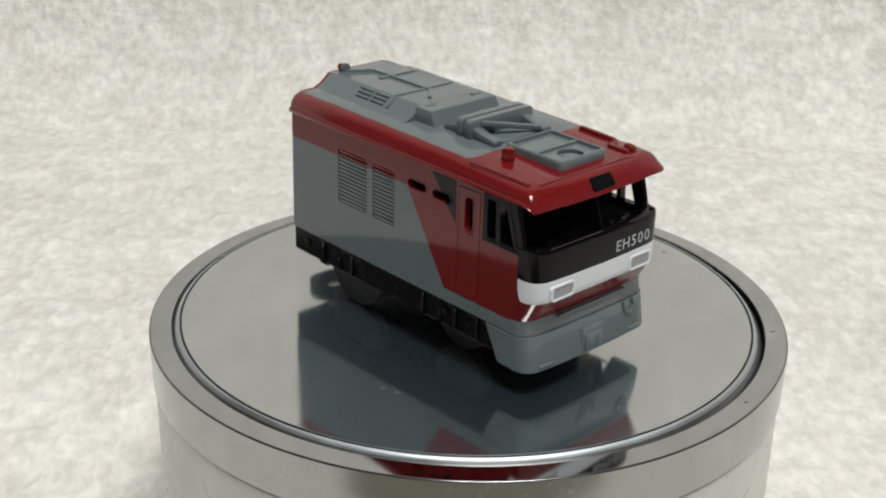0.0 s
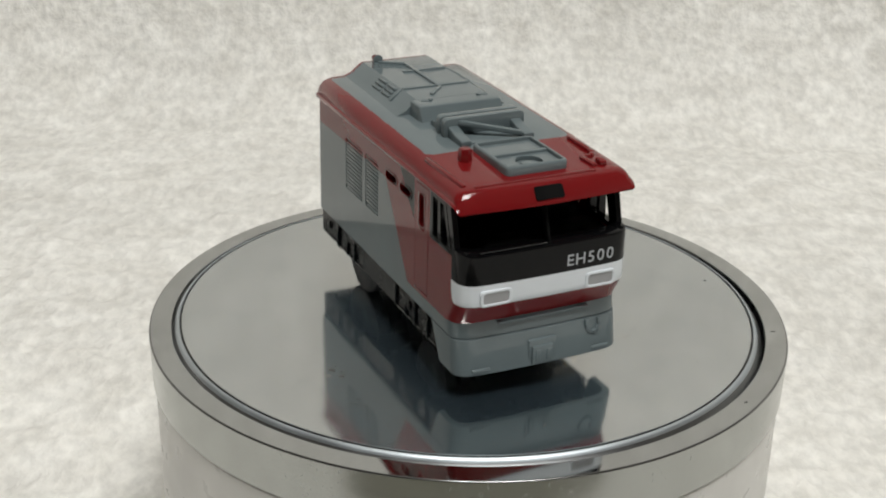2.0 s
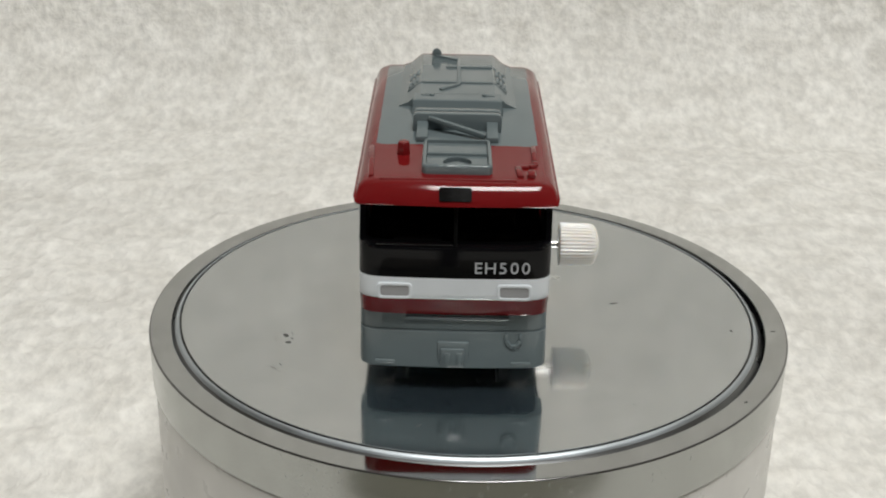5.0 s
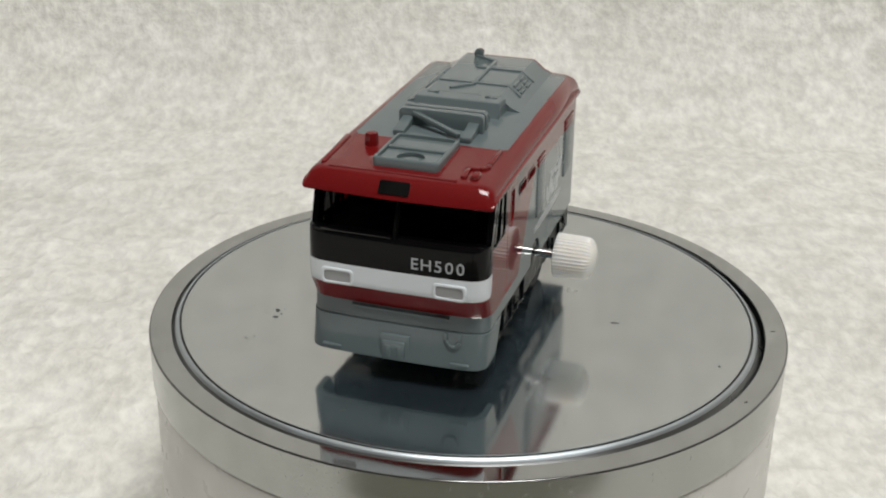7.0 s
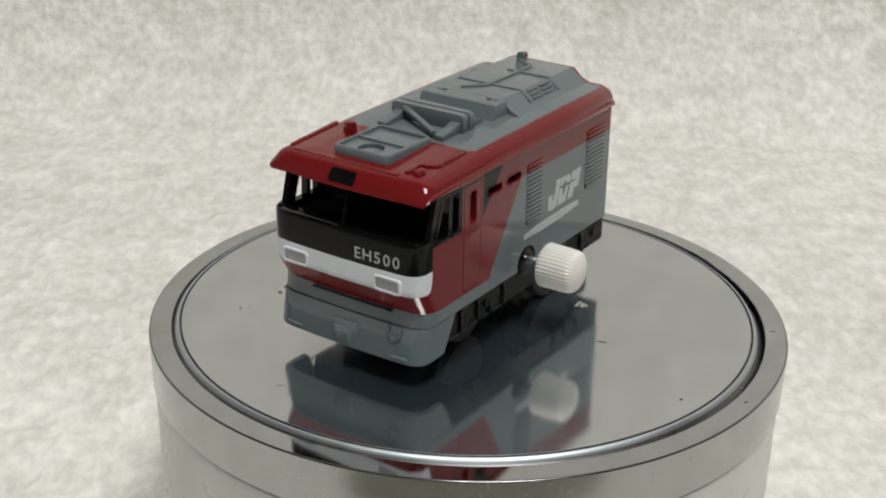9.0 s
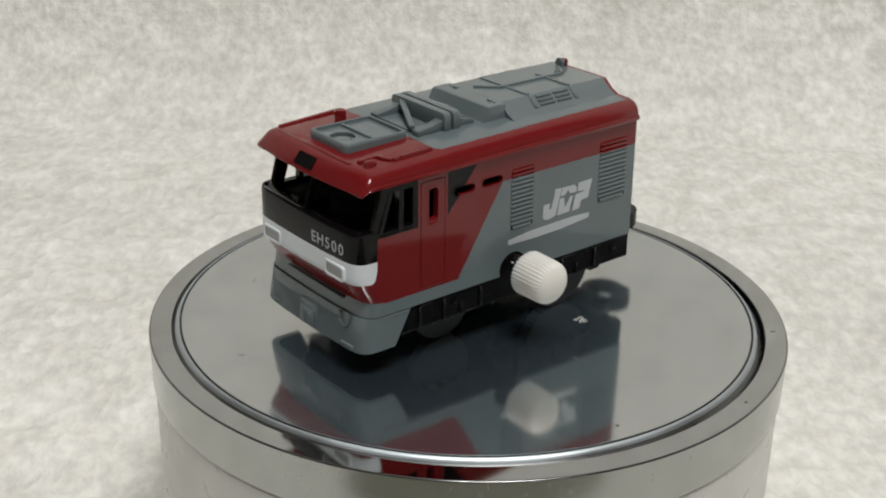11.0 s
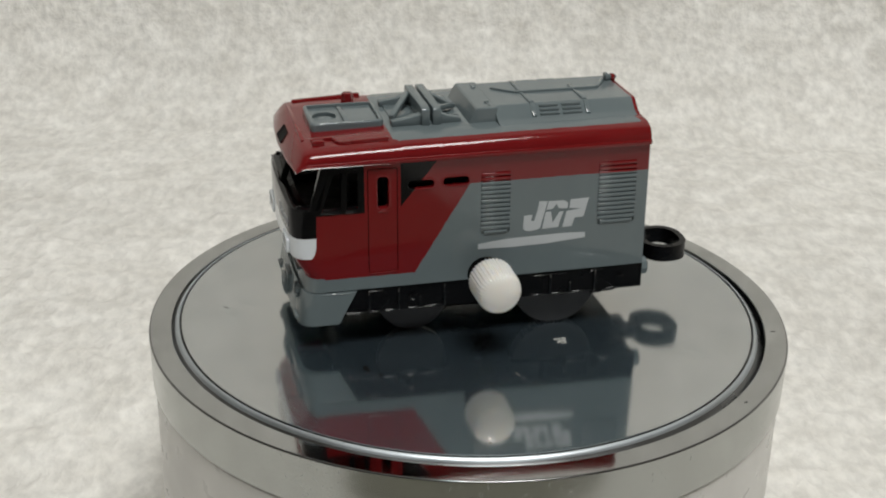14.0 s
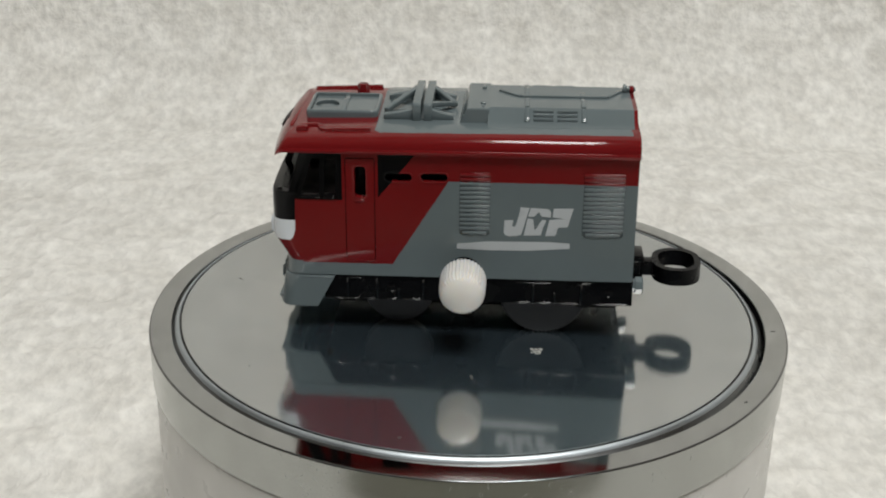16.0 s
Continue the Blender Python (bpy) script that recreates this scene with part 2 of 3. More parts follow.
# ---- what films: a dark phone on a small stand, seen only as a dark patch in the chrome ----
def phone():
    m = look(EYE - AHEAD * 0.012, EYE, 1.182)
    ob = new("smartphone")
    ob.matrix_world = m
    tagged(ob, "black smartphone held upright in a small stand", "phone")
    bm = plate(bmesh.new(), rounded(0, 0, 152, 74, 9, 6), [], 0, 8, "z")
    part("case", bm, M_BODYBLACK, ob)
    part("screen", plate(bmesh.new(), rounded(0, 0, 146, 68, 7, 6), [], 8.01, 8.6, "z"), M_INSIDE, ob)
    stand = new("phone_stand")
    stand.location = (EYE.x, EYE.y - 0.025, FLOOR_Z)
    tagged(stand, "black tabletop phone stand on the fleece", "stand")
    up = (EYE.z - FLOOR_Z) / MM
    bm = lathe(bmesh.new(), [(6, 2), (6, up - 34), (9, up - 30), (9, up - 24)], 24)
    part("column", bm, M_BODYBLACK, stand)
    part("clamp", box(bmesh.new(), -22, 22, 2, 22, up - 36, up - 26, 2), M_BODYBLACK, stand)
    # plate added unseen, sized so that the chrome mirrors a dark patch
    part("dark_patch_plate", box(bmesh.new(), -62, 78, -90, 135, -4, 5, 3), M_MAT, stand, "dark khaki plate, added unseen to darken the chrome")


# ---- the fleece: one deep-piled sheet, flat below, rising to the wall behind ----
def value_noise(u, v, size, seed):
    rng = np.random.RandomState(seed)
    g = rng.rand(256, 256)
    a, b = u / size, v / size
    i, j = np.floor(a).astype(int), np.floor(b).astype(int)
    f, h = a - i, b - j
    f, h = f * f * (3 - 2 * f), h * h * (3 - 2 * h)
    at = lambda p, q: g[p % 256, q % 256]
    return (at(i, j) * (1 - f) + at(i + 1, j) * f) * (1 - h) + (at(i, j + 1) * (1 - f) + at(i + 1, j + 1) * f) * h


FLOOR_Z = -0.045


def fleece():
    us = np.concatenate([np.linspace(-0.9, -0.31, 40), np.arange(-0.305, 0.306, 0.0010), np.linspace(0.31, 0.9, 40)])
    vs = np.concatenate([np.linspace(-0.9, -0.03, 60), np.arange(-0.025, 0.40, 0.0009), np.linspace(0.402, 0.75, 60)])
    U, V = np.meshgrid(us, vs)
    wu = U + 0.004 * (value_noise(U, V, 0.012, 5) - 0.5)
    wv = V + 0.004 * (value_noise(U, V, 0.012, 6) - 0.5)
    curl = value_noise(wu, wv, 0.0034, 1)
    fine = value_noise(wu, wv, 0.0021, 2)
    clump = value_noise(wu, wv, 0.0115, 3)
    wave = value_noise(U, V, 0.06, 4)
    h = 0.0009 * curl + 0.0003 * fine + 0.0016 * clump + 0.0034 * wave - 0.004
    # the way of the sheet: flat up to the bend, then a wide curve upwards, then steep
    bend, radius, steep = 0.225, 0.055, radians(86)
    a = np.clip((V - bend) / radius, 0, steep)
    rest = np.clip(V - bend - radius * steep, 0, None)
    Y = np.minimum(V, bend) + radius * np.sin(a) + rest * math.cos(steep)
    Z = FLOOR_Z + radius * (1 - np.cos(a)) + rest * math.sin(steep)
    P = np.stack([U, Y - h * np.sin(a), Z + h * np.cos(a)], -1).reshape(-1, 3)
    n, m = U.shape
    k = np.arange(n * m).reshape(n, m)
    quads = np.stack([k[:-1, :-1], k[:-1, 1:], k[1:, 1:], k[1:, :-1]], -1).reshape(-1, 4)
    me = bpy.data.meshes.new("fleece_rug")
    me.vertices.add(len(P))
    me.vertices.foreach_set("co", P.astype(np.float32).ravel())
    me.loops.add(quads.size)
    me.loops.foreach_set("vertex_index", quads.astype(np.int32).ravel())
    me.polygons.add(len(quads))
    me.polygons.foreach_set("loop_start", np.arange(0, quads.size, 4, dtype=np.int32))
    me.polygons.foreach_set("use_smooth", np.ones(len(quads), dtype=bool))
    me.update(calc_edges=True)
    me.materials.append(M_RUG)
    tagged(new("fleece_rug", me), "cream deep-piled fleece rug spread flat and rising behind", "rug", kind="stuff")


# ---- the turntable ----
def turntable():
    table = new("turntable")
    tagged(table, "round chrome turntable with a slowly turning mirror-polished plate", "turntable")
    table.location = (0, 0, FLOOR_Z)
    up = -FLOOR_Z / MM
    off = Vector((0.35, 0.25, 0.0)) * MM
    ring = [(50.3, -8.0), (50.3, -0.75), (50.38, -0.6), (50.5, -0.53), (53.75, -0.70)]
    rim = part("rim", lathe(bmesh.new(), [(r, z + up) for r, z in ring], 192, closed=False), M_CHROME, table, "polished chrome rim", angle=25)
    wall = [(54.02, -0.95), (54.03, -1.1), (53.85, -8.9), (53.6, -9.05), (51.0, -9.05)]
    side = part("rim_wall", lathe(bmesh.new(), [(r, z + up) for r, z in wall], 192, closed=False), M_RIMWALL, table, "brushed chrome outer wall", angle=25)
    # bevel whose dark reflection is put into its colour
    edge = [(53.74, -0.70), (53.86, -0.72), (53.96, -0.79), (54.02, -0.89), (54.02, -0.97)]
    line = part("edge_line", lathe(bmesh.new(), [(r, z + up) for r, z in edge], 192, closed=False), M_DARKEDGE, table, "bevelled chrome edge line, dark reflection in its colour", angle=60)
    low = [(51.0, -9.2), (53.3, -9.25), (53.5, -9.5), (53.4, -30.0), (53.2, -42.0), (52.0, -44.9), (10.0, -44.9)]
    body = part("lower_body", lathe(bmesh.new(), [(r, z + up) for r, z in low], 128, closed=False), M_BASE, table, "white plastic lower body")
    well = part("inner_well", lathe(bmesh.new(), [(50.32, -7.9 + up), (6.0, -8.0 + up)], 96, closed=False), M_GAP, table)
    for ob in (rim, side, line, body, well):
        ob.location = off
    face = [(0.02, 0.0), (30.0, 0.0), (48.15, 0.0), (48.25, -0.06)]
    disc = part("plate", lathe(bmesh.new(), face, 192, closed=False), M_PLATE, table, "mirror-polished round steel plate", angle=25)
    part("groove", lathe(bmesh.new(), [(48.2, -0.05), (48.25, -0.35), (48.6, -0.35), (48.65, -0.06)], 160, closed=False), M_GAP, disc)
    lip = [(48.58, -0.3), (48.62, -0.05), (48.70, 0.0), (48.85, -0.04), (49.08, -0.2), (49.25, -0.42), (49.38, -0.62)]
    part("lip", lathe(bmesh.new(), lip, 192, closed=False), M_LIP, disc, "rounded bright chrome edge", angle=40)
    # lower edge in darker steel than the lip, painting the dark gap
    flank = [(49.37, -0.60), (49.55, -0.82), (49.85, -1.1), (50.15, -1.4), (50.25, -1.8), (50.2, -7.0), (8.0, -7.2)]
    part("flank", lathe(bmesh.new(), flank, 192, closed=False), M_FLANK, disc, "sloping plate edge, the dark gap put into its grey", angle=40)
    # dust, scratches and a drop of glue lie on the plate and turn with it
    rng = random.Random(4)

    def fleck(x, y, w, h, turn, mat, name, lift=0.02):
        pts = []
        for i in range(9):
            a = 2 * math.pi * i / 9
            q = rng.uniform(0.65, 1.1)
            u, v = w / 2 * q * math.cos(a), h / 2 * q * math.sin(a)
            pts.append((x + u * math.cos(turn) - v * math.sin(turn), y + u * math.sin(turn) + v * math.cos(turn)))
        part(name, plate(bmesh.new(), pts, [], 0.004, lift, "z"), mat, disc)

    for x, y, w, h, turn in ((12.8, -29.5, 1.7, 0.9, 0.5), (15.2, -28.9, 1.3, 0.9, 1.2), (13.9, -28.4, 0.6, 0.4, 1.2), (12.0, -28.6, 0.5, 0.3, 0.3), (-1.8, 25.6, 1.8, 0.5, 1.8), (7.8, 44.3, 0.8, 0.6, 0.2),
                             (40.5, -7.1, 1.6, 0.25, 2.4), (23.9, -30.3, 1.4, 0.2, 0.9), (22.9, -29.2, 1.0, 0.15, 0.7), (33, 25, 0.4, 0.25, 1.0)):
        fleck(x, y, w, h, turn, M_SPECK, "fleck")
    for x, y, w, h, turn in ((21.0, 19.2, 2.8, 1.1, 1.9), (19.2, 21.6, 1.6, 0.6, 1.6), (23.2, 18.0, 1.2, 0.5, 2.2), (14.0, -31.0, 2.2, 0.9, 0.8), (24.6, -29.6, 2.6, 0.5, 0.8), (-2.4, 27.4, 1.4, 0.6, 1.8)):
        fleck(x, y, w, h, turn, M_SMEAR, "smear", 0.008)
    for i in range(16):
        fleck(-11.9 + rng.uniform(-0.8, 0.8), 16.1 + rng.uniform(-0.9, 0.9), rng.uniform(0.4, 0.9), rng.uniform(0.25, 0.5), rng.uniform(0, 3), M_GLUE, "glue_drop", 0.05)
    for x, y, w, turn in ((51.6, -5.6, 1.0, 0.2), (42.9, -29.8, 0.5, 0.6)):
        bm = box(bmesh.new(), -w / 2, w / 2, -0.12, 0.12, -0.70 + up, -0.565 + up, turn=None)
        bmesh.ops.transform(bm, matrix=Matrix.Translation((x, y, 0)) @ pose(0, 0, 0, 0, 0, math.degrees(turn)), verts=bm.verts)
        part("nick", bm, M_SPECK, table)
    return disc


# ---- the toy locomotive (x forward, y to its left as seen from behind turned right, z up) ----
W = 14.05


def plan(offset, start):
    """Outline of the nose seen from above, from one side round to the other."""
    half = [(start, W), (28.3 + offset, W), (29.2 + offset, 13.92), (30.0 + offset, 13.5), (30.5 + offset, 12.85), (30.85 + offset, 12.0),
            (31.05 + offset, 10.5), (31.25 + offset, 6.0), (31.35 + offset, 0.0)]
    return [(x, y) for x, y in half] + [(x, -y) for x, y in reversed(half[:-1])]


def nose(levels, thick=0.9):
    """A bent band round the nose: rows of (height, offset, start of the side)."""
    bm = bmesh.new()
    out = [[bm.verts.new((x, y, z)) for x, y in plan(d, s)] for z, d, s in levels]
    inn = [[bm.verts.new((x, y * (W - thick) / W, z)) for x, y in plan(d - thick, s)] for z, d, s in levels]
    n = len(out[0])
    for rows in (out, inn):
        for p, q in zip(rows, rows[1:]):
            for i in range(n - 1):
                bm.faces.new((p[i], p[i + 1], q[i + 1], q[i]))
    for a, b in ((out[0], inn[0]), (out[-1], inn[-1])):
        for i in range(n - 1):
            bm.faces.new((a[i], a[i + 1], b[i + 1], b[i]))
    for i in (0, n - 1):
        for k in range(len(out) - 1):
            bm.faces.new((out[k][i], out[k + 1][i], inn[k + 1][i], inn[k][i]))
    return bm


def side_panel(loco, s):
    """One side wall with its cab window, door, small windows and louvres. s: 1 or -1."""
    a, b = (W - 1.1) * s, W * s
    bottom = [(-27.0, 10.5)]
    if s > 0:
        bottom += [(2.9 * math.cos(t), 11.3 + 2.9 * math.sin(t)) for t in [math.pi + 0.28 - i * (math.pi + 0.56) / 14 for i in range(15)]]
    outer = bottom + [(26.0, 10.5), (26.0, 12.85), (26.05, 13.2), (27.2, 15.6), (27.95, 16.4), (27.55, 16.85), (27.35, 17.4), (27.15, 18.3), (27.1, 19.85), (27.0, 23.6), (26.9, 24.6), (27.0, 24.9), (24.5, 31.6), (-27.0, 31.6)]
    holes = [[(20.5, 24.3), (22.3, 24.2), (22.1, 30.3), (20.4, 30.3)], [(23.2, 24.2), (26.1, 24.2), (24.1, 30.3), (22.9, 30.3)],
             rounded(16.6, 21.9, 4.76, 17.36, 0.4), rounded(10.5, 27.5, 4.2, 1.35, 0.62), rounded(4.9, 27.6, 4.2, 1.35, 0.62)]
    vents = ((-3.95, 0.85, 18.1, 28.6), (-25.0, -18.6, 18.2, 28.9)) if s > 0 else ((-14.6, -7.2, 18.9, 28.2), (-5.8, -0.4, 18.9, 28.2))
    vent_holes = [rounded((x0 + x1) / 2, (z0 + z1) / 2, x1 - x0, z1 - z0, 0.4) for x0, x1, z0, z1 in vents]
    panel = part("side_panel", plate(bmesh.new(), outer, holes + vent_holes, a, b, "y"), LIVERY, loco, "glossy red and grey side with a slanting colour edge")
    # door: a leaf set flush in its opening, a thin gap round it
    leaf = plate(bmesh.new(), rounded(16.6, 21.9, 4.5, 17.1, 0.3), [rounded(16.55, 26.55, 1.75, 5.2, 0.55)], a, (W + 0.02) * s, "y")
    part("door", leaf, LIVERY, panel)
    part("door_sill", box(bmesh.new(), 14.3, 18.9, *sorted(((W - 0.3) * s, (W + 0.10) * s)), 13.0, 13.26, 0.05), LIVERY, panel)
    # frame round the cab windows
    frame_outer = [(19.6, 23.6), (26.9, 23.5), (24.7, 31.0), (19.6, 31.0)]
    part("window_frame", plate(bmesh.new(), frame_outer, holes[:2], W * s, (W + 0.05) * s, "y"), M_BLACK, panel)
    rims = bmesh.new()
    for cx, cz in ((10.5, 27.5), (4.9, 27.6)):
        plate(rims, rounded(cx, cz, 4.75, 1.95, 0.9), [rounded(cx, cz, 4.2, 1.35, 0.62)], W * s, (W + 0.09) * s, "y", 0.03)
    part("window_rim", rims, LIVERY, panel)
    door_rim = plate(bmesh.new(), rounded(16.55, 26.55, 2.5, 6.0, 0.8), [rounded(16.55, 26.55, 1.8, 5.25, 0.56)], (W + 0.01) * s, (W + 0.07) * s, "y", 0.02)
    part("window_rim", door_rim, LIVERY, panel)
    for x0, x1, z, mat in ((20.6, 22.5, 23.85, M_BLACK), (23.1, 26.4, 23.85, M_BLACK), (15.8, 17.4, 23.5, LIVERY)):
        part("window_sill", box(bmesh.new(), x0, x1, *sorted((W * s, (W + 0.2) * s)), z - 0.14, z + 0.14, 0.09, 3), mat, panel)
    for x0, x1, z0, z1 in vents:
        count = 14
        step = (z1 - z0) / count
        front_y = W + (0.22 if s > 0 else -0.03)
        part("vent_back", box(bmesh.new(), x0 + 0.02, x1 - 0.02, *sorted(((W - 1.6) * s, (W - 0.28) * s)), z0 + 0.02, z1 - 0.02), LIVERY, panel)
        for i in range(count):
            z = z0 + step * (i + 0.5)
            bm = bmesh.new()
            cut = 0.45 if i == 0 else 0.0
            box(bm, x0 + cut, x1 - cut, *sorted(((W - 0.95) * s, front_y * s)), z - step * 0.405, z + step * 0.405, 0.17, 3)
            part("louvre_slat", bm, LIVERY, panel)
    if s > 0:
        y0, y1 = W + 0.0, W + 0.05
        shapes = ([(-6.3, 20.7), (-7.7, 20.8), (-7.5, 19.75), (-8.0, 19.65), (-8.5, 21.4), (-8.8, 23.0), (-10.2, 22.9), (-9.8, 21.5), (-9.75, 21.2), (-9.0, 18.35), (-8.2, 18.1), (-7.1, 18.0), (-6.5, 18.2), (-6.2, 18.6)],
                  [(-10.0, 21.45), (-11.0, 21.5), (-11.7, 22.3), (-12.1, 21.55), (-13.55, 21.4), (-13.6, 22.3), (-13.1, 22.8), (-10.4, 22.9)],
                  [(-9.9, 21.1), (-10.8, 21.05), (-11.1, 19.1), (-12.25, 20.95), (-12.9, 20.9), (-12.4, 19.6), (-12.1, 18.3), (-9.4, 18.2)],
                  [(-13.85, 21.45), (-15.9, 21.22), (-13.4, 20.95), (-12.8, 18.2), (-14.4, 18.3), (-14.8, 19.7), (-16.3, 19.8), (-17.1, 23.0), (-14.0, 22.9)])
        for pts in shapes:
            part("emblem_piece", plate(bmesh.new(), pts, [], y0, y1, "y"), M_MARK, panel, "pale grey printed emblem shape")
        stripe = [(1.2, 16.5), (-3.6, 17.0), (-9.7, 17.12), (-13.3, 17.15), (-16.7, 17.0), (-16.75, 16.1), (-10.3, 15.6), (-4.2, 15.5), (1.2, 15.65)]
        part("printed_stripe", plate(bmesh.new(), stripe, [], y0, y1, "y"), M_MARK, panel, "pale grey printed stripe")
    return panel


def roof(loco):
    side = [(14.35, 31.35), (14.75, 31.45), (14.85, 31.75), (14.75, 32.1), (14.45, 32.2), (14.38, 32.7), (14.15, 33.3), (13.75, 33.85), (13.2, 34.25), (12.0, 34.65),
            (8.0, 34.75), (0.0, 34.8)]

    def section(x, h, w, bow=0.0, drop=0.0):
        pts = [(y * w, (31.6 + (z - 31.6) * h if z > 31.6 else z) - drop) for y, z in side]
        full = pts + [(-y, z) for y, z in reversed(pts[:-1])]
        return [(x + bow * (1 - (y / 14.5) ** 2), y, z) for y, z in full]

    secs = [section(-27.1, 0.97, 0.985), section(-26.7, 1.0, 1.0), section(-10.0, 0.98, 1.0), section(13.0, 0.91, 1.0), section(13.6, 0.88, 1.0), section(25.0, 0.79, 1.0),
            section(27.2, 0.75, 1.0, 0.4), section(27.9, 0.71, 1.0, 0.7), section(28.4, 0.56, 1.0, 0.9), section(28.8, 0.42, 1.0, 1.0, 0.05), section(29.2, 0.27, 0.996, 1.05, 0.2),
            section(29.6, 0.12, 0.99, 1.1, 0.42), section(29.82, 0.02, 0.984, 1.1, 0.6), section(29.85, 0.0, 0.975, 1.1, 0.7)]
    top = part("roof", loft(bmesh.new(), secs), ROOF, loco, "glossy roof with red edges and a grey middle", angle=38)
    # front lamp, sunk in the roof's brow
    tilt = Matrix.Rotation(radians(50), 4, "Y")
    lampm = bmesh.new()
    plate(lampm, rounded(0, 0, 2.1, 4.7, 0.35), [], -0.6, 0.12, "z")
    bmesh.ops.transform(lampm, matrix=Matrix.Translation((30.02, -0.2, 32.46)) @ tilt, verts=lampm.verts)
    part("front_lamp", lampm, M_INSIDE, top, "black oblong lamp glass")
    # raised box on the rear half, sloping sides, one step near its front
    prof = [(-10.0, 34.5), (-8.1, 35.3), (-6.5, 36.7), (-6.1, 36.9), (6.1, 36.9), (6.5, 36.7), (8.1, 35.3), (10.0, 34.5)]
    hump = loft(bmesh.new(), [[(x, y, 34.5 + (z - 34.5) * k) for y, z in prof] for x, k in ((-26.3, 0.97), (-26.0, 1.0), (-3.2, 1.0))])
    prof2 = [(-7.45, 34.5), (-7.2, 36.72), (-7.0, 36.88), (7.0, 36.88), (7.2, 36.72), (7.45, 34.5)]
    loft(hump, [[(x, y, 34.4 + (z - 34.4) * k) for y, z in prof2] for x, k in ((-3.4, 1.0), (-3.2, 1.0), (-0.2, 1.0), (0.1, 0.95), (1.3, 0.02))])
    casing = part("roof_casing", hump, M_GREY, top, "grey raised casing with sloping sides", angle=20)
    trim = loft(bmesh.new(), [[(x, y, z) for y, z in ((-10.0, 34.5), (-8.1, 35.25), (-6.5, 36.62), (-6.1, 36.8), (6.1, 36.8), (6.5, 36.62), (8.1, 35.25), (10.0, 34.5))] for x in (-26.9, -26.2)])
    part("red_end_trim", trim, M_RED, casing, "red painted edge", angle=20)
    ridge = bmesh.new()
    for p, q in (((-25.0, -3.8, 36.95), (-22.4, 0.2, 36.95)), ((-22.4, 0.2, 36.95), (-8.3, 0.3, 36.95)), ((-8.3, 0.3, 36.95), (-5.0, -2.8, 36.95))):
        bar(ridge, p, q, 0.7, 0.6, 0.18)
    part("conduit", ridge, M_GREY, casing)
    for x in (-9.4, -18.4):
        bm = bmesh.new()
        for s in (1, -1):
            short = x < -15 and s < 0
            bar(bm, (x, 0.3, 36.9), (x, (2.0 if short else 6.0) * s, 36.9), 0.8, 0.45, 0.14)
            if not short:
                bar(bm, (x, 6.1 * s, 36.85), (x, 8.3 * s, 35.2), 0.8, 0.45, 0.14)
        part("cross_rib", bm, M_GREY, casing)
    for s in (1, -1):
        for x in (-12.0, -15.8):
            for y, z in ((6.75, 36.52), (7.35, 36.0), (7.95, 35.48)):
                bm = bmesh.new()
                bar(bm, (x - 1.6, y * s, z), (x + 1.6, y * s, z), 0.5, 0.5, 0.14)
                part("vent_slot", bm, M_GREY, casing)
    horn = lathe(bmesh.new(), [(0.3, -1.5), (0.5, -1.2), (0.55, -0.1), (0.85, 0.1), (0.85, 0.5), (0.4, 0.6)], 16, "x", (-25.7, -3.7, 37.35))
    part("horn", horn, M_GREY, casing, "small grey horn")
    part("horn_end", lathe(bmesh.new(), [(0.3, -27.0), (0.6, -26.9), (0.7, -26.3), (0.5, -26.2)], 16, "x", (0, -3.7, 37.3)), M_RED, casing, "red horn end")
    for x, y in ((-2.4, 4.4), (-2.4, -4.2)):
        bm = lathe(bmesh.new(), [(0.42, 36.6), (0.42, 37.05), (0.3, 37.2)], 12, "z", (x, y, 0))
        bar(bm, (x, y, 36.82), (x, y + 1.7 * (1 if y > 0 else -1), 36.82), 0.55, 0.4, 0.14)
        part("bracket", bm, M_GREY, casing)
    # pantograph, folded
    panto = part("pantograph", box(bmesh.new(), 2.0, 13.0, -6.2, 6.2, 34.2, 34.75, 0.15), M_GREY, top, "grey folded pantograph")
    for x in (8.15, 6.35):
        outline = [(-6.9, 34.4), (-6.9, 36.7)] + [(-6.9 + 0.8 - 0.8 * math.cos(t), 36.7 + 0.7 * math.sin(t)) for t in (0.4, 0.8, 1.2, 1.57)] + \
                  [(6.9 - 0.8 + 0.8 * math.cos(t), 36.7 + 0.7 * math.sin(t)) for t in (1.57, 1.2, 0.8, 0.4)] + [(6.9, 36.7), (6.9, 34.4)]
        bm = plate(bmesh.new(), outline, [], x - 0.65, x + 0.65, "x", 0.22)
        bmesh.ops.remove_doubles(bm, verts=bm.verts, dist=1e-5)
        part("collector_bar", bm, M_GREY, panto)
    for p, q in (((8.6, -4.5, 36.7), (13.2, 4.3, 35.4)), ((5.9, 4.6, 36.6), (2.1, -0.4, 35.3)), ((5.9, -4.8, 36.6), (2.1, 0.4, 35.3))):
        part("strut", bar(bmesh.new(), p, q, 0.95, 0.85, 0.2), M_GREY, panto)
    for x0, x1 in ((8.5, 13.5), (6.0, 2.3)):
        for s in (1, -1):
            prof = [(x0, 34.4), (x1, 34.4), (x1, 35.3), ((x0 + x1) / 2, 35.65), (x0, 36.3)]
            part("side_cheek", plate(bmesh.new(), prof, [], 6.3 * s, 4.5 * s, "y", 0.18), M_GREY, panto)
    # hatch with a rim, a dividing bar and a round eye
    def level(z, inset, r):
        return [(u, v, z) for u, v in rounded(20.35, 0, 11.7 - 2 * inset, 10.3 - 2 * inset, r, 5)]

